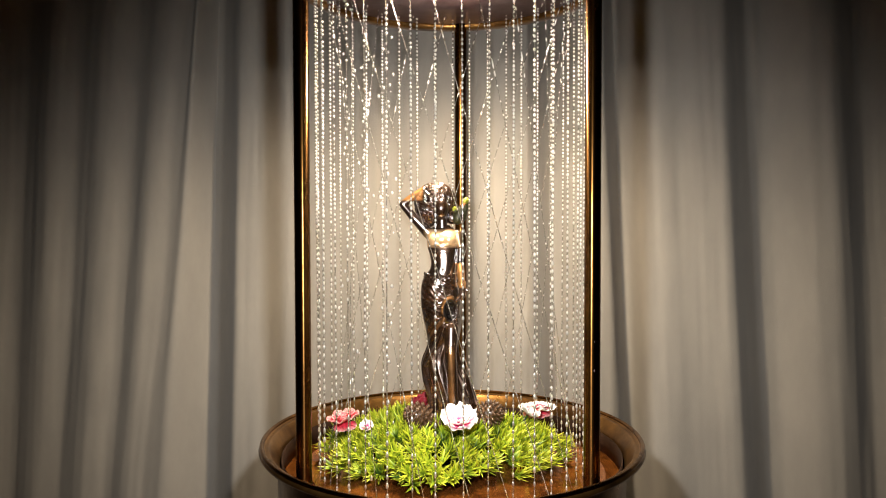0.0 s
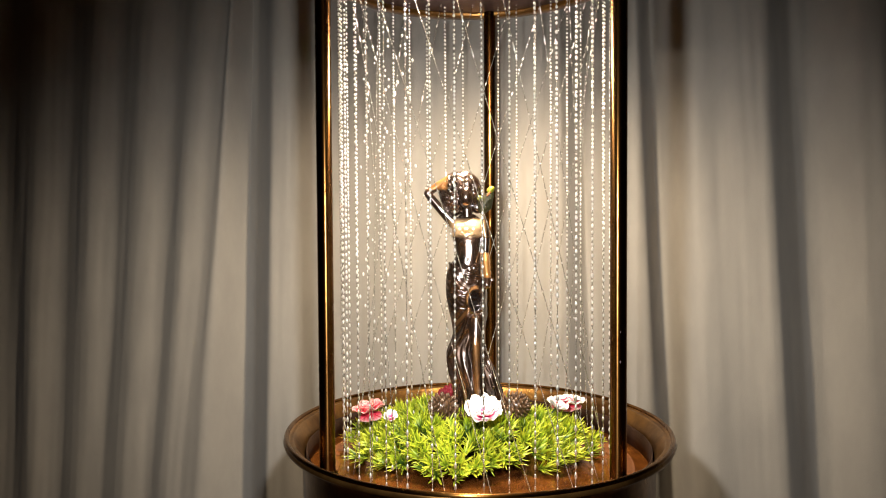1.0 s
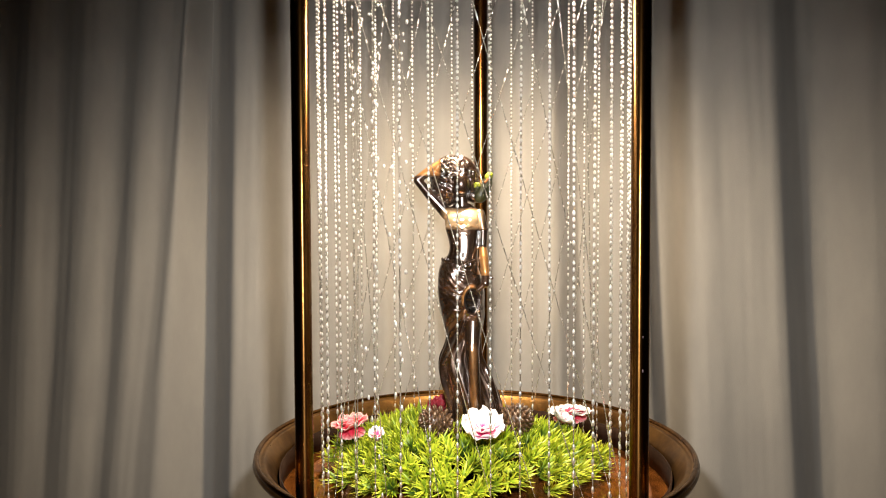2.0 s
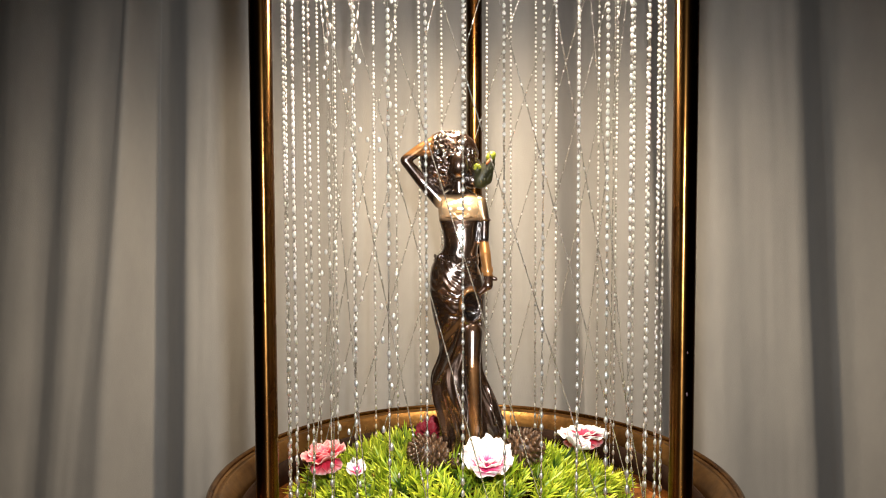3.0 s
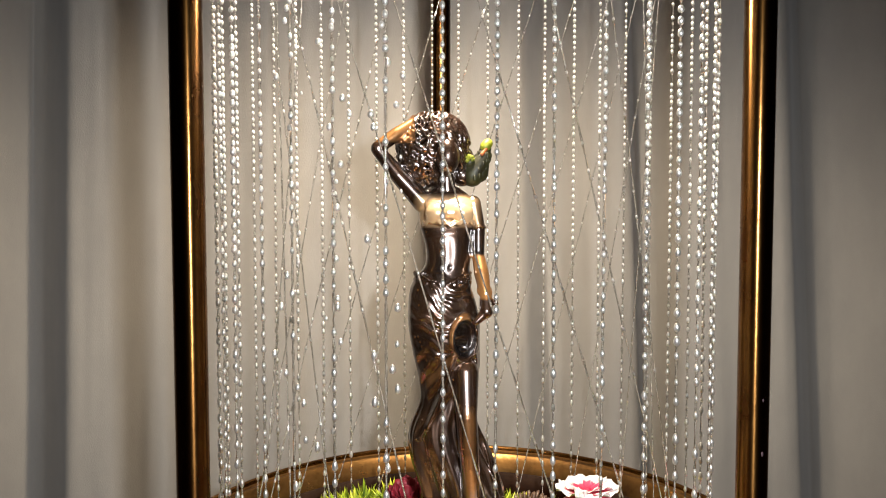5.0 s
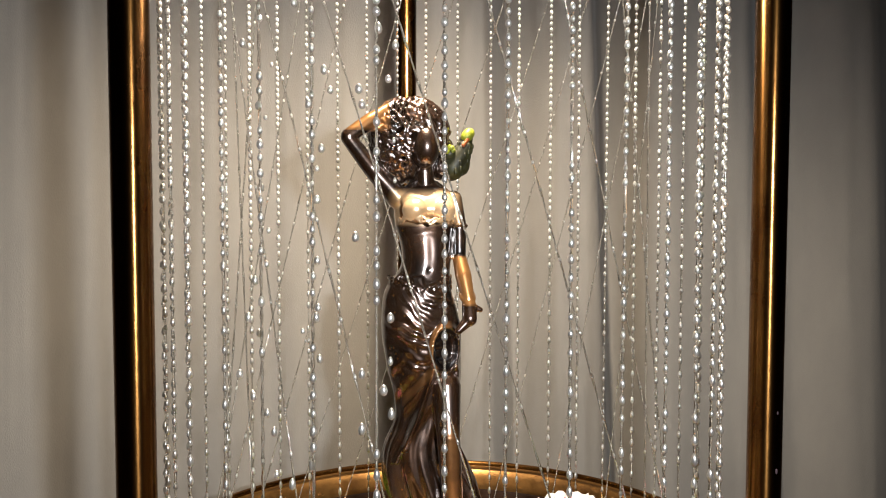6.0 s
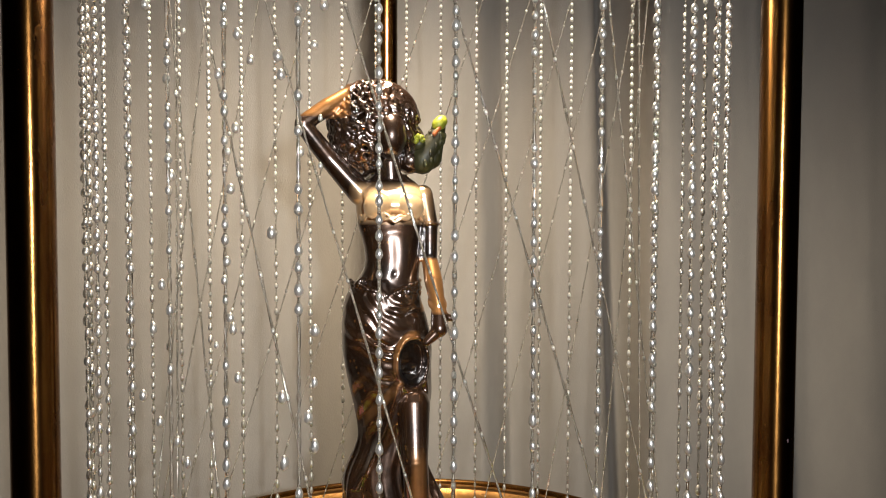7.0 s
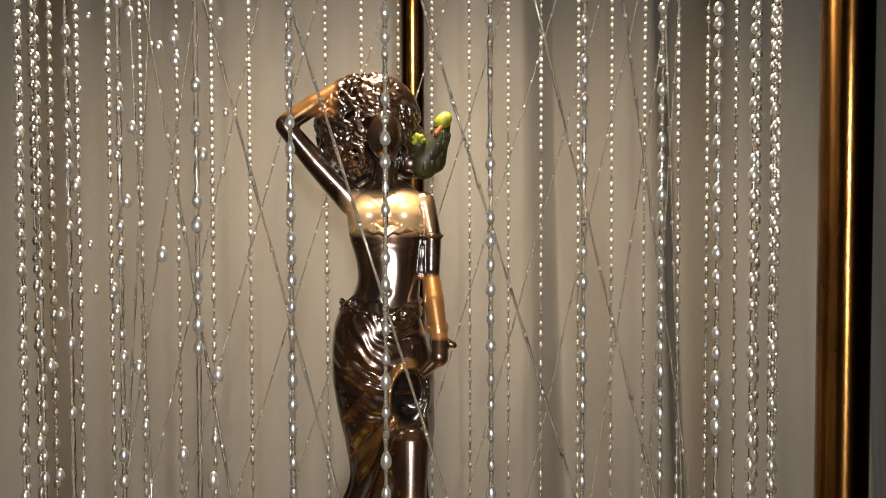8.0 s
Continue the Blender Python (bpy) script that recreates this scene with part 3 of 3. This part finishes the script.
def hair(bm, g):
    """A thick head of wavy locks over a rounded mass."""
    cx, cy, cz, rx, ry, rz = -0.0155, 0.0050, 0.2195, 0.0195, 0.0118, 0.0200
    bm.ball((-0.0110, 0.0055, 0.2250), (0.0150, 0.0105, 0.0140))
    for c, r in (((-0.0280, 0.0065, 0.2160), 0.0072), ((-0.0275, 0.0070, 0.2075), 0.0068), ((-0.0220, 0.0070, 0.2030), 0.0065), ((0.0000, 0.0065, 0.2150), 0.0068), ((0.0005, 0.0070, 0.2055), 0.0060), ((-0.012, 0.010, 0.208), 0.011)):
        bm.ball(c, r)
    ring = [(math.cos(k * math.pi / 3), math.sin(k * math.pi / 3)) for k in range(6)]
    for i in range(620):
        a, w = g.uniform(0, 2 * math.pi), math.acos(g.uniform(-0.75, 1.0))
        turn, phase = g.uniform(-0.5, 0.5), g.uniform(0, 6.28)
        span, thick, waves = g.uniform(0.35, 0.65), g.uniform(0.0007, 0.0012), g.uniform(8, 13)
        path = []
        for k in range(11):
            f = k / 10
            ww = min(w + span * f, 2.75)
            aa = a + turn * f + 0.060 * math.sin(waves * f + phase)
            out = 1.0 + 0.040 * math.cos(waves * f + phase)
            p = Vector((cx + rx * out * math.sin(ww) * math.cos(aa), cy + ry * out * math.sin(ww) * math.sin(aa), cz + rz * out * math.cos(ww)))
            if p.x > -0.006 and p.z < 0.222:
                p.x -= 0.0015
            if p.y < 0.003 and abs(p.x + 0.0095) < 0.0066 and 0.190 < p.z < 0.2205:
                break
            path.append(p)
        if len(path) < 4:
            continue
        rings = []
        for k, p in enumerate(path):
            d = (path[min(k + 1, len(path) - 1)] - path[max(k - 1, 0)]).normalized()
            u = d.orthogonal().normalized()
            v = d.cross(u)
            r = thick * (0.45 + 0.55 * math.sin(math.pi * (k + 0.5) / len(path)))
            rings.append(np.array([p + (u * c + v * q) * r for c, q in ring]))
        bm.tube(rings)


def trunk(bm):
    """One smooth skin from the shoulders to the hips."""
    table = [(0.1990, -0.0088, 0.0055, 0.0042), (0.1965, -0.0086, 0.0105, 0.0054), (0.1920, -0.0086, 0.0142, 0.0074), (0.1850, -0.0088, 0.0150, 0.0090), (0.1770, -0.0088, 0.0142, 0.0082), (0.1700, -0.0080, 0.0128, 0.0083),
             (0.1630, -0.0076, 0.0120, 0.0086), (0.1570, -0.0082, 0.0122, 0.0091), (0.1520, -0.0102, 0.0138, 0.0098), (0.1450, -0.0118, 0.0160, 0.0110), (0.1380, -0.0118, 0.0170, 0.0112)]
    zs = np.linspace(0.1990, 0.138, 70)
    q = np.linspace(0, 2 * math.pi, 96, endpoint=False)
    rings = []
    for z, c, w, d in zip(zs, *smooth_rows(zs, table, 5)):
        x, y = c + w * np.cos(q), 0.0028 + d * np.sign(np.sin(q)) * np.abs(np.sin(q)) ** (1 - 0.08 * min(1, max(0, (0.183 - z) / 0.012)))
        front = np.clip(-np.sin(q) * 1.6, 0, 1)
        slim = math.exp(-((z - 0.1650) / 0.0095) ** 2)
        mid = c + 0.0006
        y = y + front * slim * (-0.0003 * np.exp(-((np.abs(x - mid) - 0.0030) / 0.0024) ** 2))
        y = y + front * 0.0005 * math.exp(-((z - 0.1560) / 0.0012) ** 2) * np.exp(-((x - mid) / 0.0010) ** 2)
        # the low edge of the ribs
        y = y + front * 0.0003 * np.exp(-((z - 0.1745 - 0.25 * np.abs(x - mid) * -1) / 0.0016) ** 2)
        rings.append(np.stack([x, y, np.full(96, z)], 1))
    bm.tube(rings)
    slope = pose(0, 0, 0, 42, 0, 0)
    bm.ball((-0.0085, -0.0046, 0.1890), (0.0128, 0.0092, 0.0050), slope)
    bm.ball((-0.0150, -0.0078, 0.1848), (0.0064, 0.0058, 0.0060), slope)
    bm.ball((-0.0022, -0.0078, 0.1848), (0.0064, 0.0058, 0.0060), slope)
    # the tooled edge of the bodice
    for row in range(2):
        for k in range(46):
            a = math.pi * (1.04 + 0.92 * k / 45)
            dip = 0.0020 * math.cos(2 * (a - 1.5 * math.pi) * 2.2)
            bm.ball((-0.0086 + 0.0138 * math.cos(a), -0.0016 + 0.0118 * math.sin(a), 0.1796 + 0.0016 * row - dip * 0.5 + 0.0006 * math.sin(17 * a + row)), 0.00075, None, 6, 5)


def arms(bm):
    bm.limb((-0.0215, 0.0030, 0.1905), (-0.0355, 0.0005, 0.2055), 0.0056, 0.0043)
    bm.limb((-0.0355, 0.0005, 0.2055), (-0.0460, -0.0030, 0.2185), 0.0043, 0.0036)
    bm.limb((-0.0460, -0.0030, 0.2190), (-0.0360, -0.0010, 0.2265), 0.0036, 0.0037)
    bm.limb((-0.0360, -0.0010, 0.2265), (-0.0255, 0.0015, 0.2338), 0.0037, 0.0028)
    bm.limb((0.0058, 0.0030, 0.1905), (0.0086, 0.0035, 0.1770), 0.0042, 0.0039)
    bm.limb((0.0086, 0.0035, 0.1770), (0.0082, 0.0010, 0.1625), 0.0039, 0.0034)
    bm.limb((0.0082, 0.0010, 0.1625), (0.0090, -0.0050, 0.1530), 0.0034, 0.0040)
    bm.limb((0.0090, -0.0050, 0.1530), (0.0104, -0.0092, 0.1420), 0.0040, 0.0031)
    # the back of the hand, a thumb, and the rest closed on the cloth
    bm.limb((0.0106, -0.0095, 0.1400), (0.0104, -0.0120, 0.1330), 0.0034, 0.0036)
    bm.limb((0.0128, -0.0105, 0.1385), (0.0158, -0.0110, 0.1372), 0.0016, 0.0014)
    bm.limb((0.0104, -0.0120, 0.1330), (0.0045, -0.0130, 0.1275), 0.0030, 0.0018)
    for c, r, tilt in (((0.0101, -0.0080, 0.1442), 0.0037, 28), ((0.0102, -0.0084, 0.1430), 0.0037, 28), ((0.0086, 0.0035, 0.1775), 0.0044, 0)):
        m = Matrix.Translation(c) @ pose(0, 0, 0, tilt, 0, 0)
        for k in range(26):
            a = 2 * math.pi * k / 26
            bm.ball(m @ Vector((r * math.cos(a), r * math.sin(a), 0.0003 * math.sin(3 * a))), 0.0006, None, 6, 5)


def skirt(bm, g):
    """Slung cloth: swags across the hips, an arched opening over the knee, then long pleats spreading to the ground."""
    table = [(0.1530, -0.0104, 0.0128, 0.0092), (0.1490, -0.0116, 0.0152, 0.0108), (0.1440, -0.0120, 0.0168, 0.0122), (0.1370, -0.0112, 0.0184, 0.0132), (0.1300, -0.0105, 0.0194, 0.0136), (0.1230, -0.0100, 0.0197, 0.0136),
             (0.1160, -0.0096, 0.0190, 0.0132), (0.1090, -0.0090, 0.0184, 0.0128), (0.1020, -0.0080, 0.0176, 0.0122), (0.0930, -0.0080, 0.0156, 0.0114), (0.0860, -0.0082, 0.0144, 0.0110), (0.0800, -0.0090, 0.0152, 0.0114), (0.0710, -0.0110, 0.0174, 0.0126),
             (0.0650, -0.0104, 0.0192, 0.0136), (0.0580, -0.0086, 0.0208, 0.0146), (0.0490, -0.0055, 0.0220, 0.0158), (0.0400, -0.0025, 0.0222, 0.0170), (0.0300, 0.0000, 0.0226, 0.0184), (0.0120, 0.0005, 0.0225, 0.0190)]
    zs = np.linspace(0.1530, 0.012, 260)
    q = np.linspace(0, 2 * math.pi, 240, endpoint=False)
    rings = []
    for z, c, w, d in zip(zs, *smooth_rows(zs, table, 13)):
        low = min(1, max(0, (0.100 - z) / 0.05))
        pl = 1 + (0.015 + 0.115 * low) * (np.sin(7 * q + 30 * z) * 0.5 + np.sin(13 * q - 45 * z) * 0.4 + np.sin(27 * q + 60 * z) * 0.12)
        x, y = c + w * pl * np.cos(q), 0.0030 + d * pl * np.sin(q)
        front = np.clip(-np.sin(q) * 2.2, 0, 1)
        # swags slung from the left hip to the hand
        far = np.hypot((x + 0.0010) * 0.92, z - 0.1570)
        bend = far + 0.0006 * np.sin(x * 330 + 2.0) + 0.0003 * np.sin(x * 760 - z * 300)
        run = x + 0.0010 + (0.112 - z) * 0.62
        swag = min(1, max(0, (z - 0.098) / 0.025)) * np.clip((far - 0.008) / 0.006, 0, 1)
        ridge = np.abs(np.sin(bend * 430 + 1.4 * np.sin(bend * 410 + x * 90))) ** 1.6 * 0.0012 * (0.60 + 0.40 * np.sin(x * 190 + z * 140)) + np.abs(np.sin(run * 240 + 0.8)) ** 2 * 0.0005 + np.abs(np.sin(bend * 760 - run * 160)) ** 2 * 0.0004
        y = y - front * swag * ridge
        # slanting folds that run from the opening down to the hem
        slant = min(1, max(0, (0.118 - z) / 0.012)) * min(1, max(0, (z - 0.070) / 0.02))
        y = y - front * slant * np.where(x < -0.004, np.abs(np.sin(run * 330)) ** 2 * 0.0011, 0)
        # the arched hollow over the bare knee, with a turned edge
        e = np.hypot((x + 0.0004) / 0.0066, (z - 0.1182) / 0.0102)
        y = y + front * (0.0050 * np.clip((1.0 - e) / 0.20, 0, 1) - 0.0016 * np.exp(-((e - 1.13) / 0.15) ** 2))
        for x0, x1, z1 in ((-0.0075, -0.0250, 0.064), (0.0060, 0.0165, 0.036)):
            f = (0.110 - z) / (0.110 - z1)
            if 0 < f < 1:
                y = y - front * 0.0024 * np.exp(-((x - x0 - (x1 - x0) * f ** 1.4) / 0.0013) ** 2)
        rings.append(np.stack([x, y, np.full(len(q), z)], 1))
    bm.tube(rings)
    # rolled waistband: beaded in front, a knot on the hip
    for row in range(3):
        for k in range(44):
            a = math.pi * (0.95 + 1.1 * k / 43)
            sag = 0.0052 * (1 - abs(math.cos(a)))
            bm.ball((-0.0110 + 0.0152 * math.cos(a), 0.0028 + 0.0112 * math.sin(a), 0.1524 - 0.0026 * row - sag + 0.0006 * g.uniform(-1, 1)), g.uniform(0.0007, 0.0012), None, 6, 5)
    for k in range(9):
        a = 0.7 * k
        bm.ball((-0.0226 + 0.0014 * math.cos(a), -0.0030 + 0.0012 * math.sin(a), 0.1475 + 0.0008 * k), 0.0012, None, 8, 6)


def statue():
    """A plain standing figure in a long draped skirt, one arm over the head."""
    g = random.Random(8)
    bm = Soup()
    bm.ball((-0.0095, -0.0028, 0.2150), (0.0070, 0.0082, 0.0100))
    hair(bm, g)
    bm.limb((-0.0088, 0.0020, 0.196), (-0.0094, 0.0010, 0.211), 0.0048, 0.0042)
    trunk(bm)
    arms(bm)
    skirt(bm, g)
    # the bare knee and shin in the slit
    bm.limb((0.0000, -0.0062, 0.1000), (-0.0004, -0.0140, 0.0780), 0.0074, 0.0056)
    bm.limb((-0.0004, -0.0140, 0.0780), (0.0030, -0.0165, 0.0220), 0.0056, 0.0046)
    bm.ball((-0.0015, 0.0030, 0.0105), (0.0330, 0.0240, 0.0075))
    me = bm.mesh("statue")
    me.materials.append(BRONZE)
    ob = new("statue", me)
    rm = ob.modifiers.new("weld", "REMESH")
    rm.mode, rm.voxel_size, rm.use_smooth_shade = "VOXEL", 0.00046, True
    sm = ob.modifiers.new("ease", "SMOOTH")
    sm.factor, sm.iterations = 0.5, 2
    return tagged(ob, "dark bronze statue of a standing draped figure", "statue")


statue()


def shoulder_ornament():
    """A small dark carved bird shape leaning out from the shoulder, painted at its tip and its shoulder."""
    g = random.Random(17)
    ob = tagged(empty("carved_ornament", pose(0.0092, 0.0055, 0.1985)), "dark green carved ornament on the statue's shoulder", "ornament")
    one = Soup()
    one.limb((-0.0035, 0, 0.0070), (0.0030, 0.0000, 0.0175), 0.0062, 0.0042)
    one.limb((0.0005, 0.0002, 0.0080), (0.0042, 0.0010, 0.0225), 0.0048, 0.0031)
    one.ball((-0.0055, -0.0020, 0.0140), (0.0034, 0.0034, 0.0034))
    for k in range(70):
        f, a = g.random(), g.uniform(0, 6.28)
        r = 0.0061 - 0.0026 * f
        one.ball((-0.0032 + 0.0066 * f + r * math.cos(a), r * math.sin(a), 0.0050 + 0.0140 * f + g.uniform(-0.001, 0.001)), (0.0008, 0.0007, 0.0015), None, 8, 6)
    link("body", one.mesh("body"), PATINA, ob)
    one = Soup()
    one.limb((0.0036, -0.0008, 0.0228), (0.0050, -0.0004, 0.0244), 0.0030, 0.0028)
    for k in range(14):
        one.ball((-0.0062 + g.uniform(-0.002, 0.003), -0.0048 + g.uniform(-0.0008, 0.0005), 0.0158 + g.uniform(-0.0016, 0.0016)), (0.0011, 0.0008, 0.0011), None, 7, 5)
    link("tip", one.mesh("tip"), OLIVE, ob, "lime green painted tip")
    one = Soup()
    for k in range(6):
        one.ball((0.0012 + 0.0005 * k, -0.0040 + 0.0002 * k, 0.0182 + 0.0006 * k), (0.0010, 0.0007, 0.0011), None, 7, 5)
    link("patch", one.mesh("patch"), ORANGE, ob, "small orange painted patch")
    return ob


shoulder_ornament()
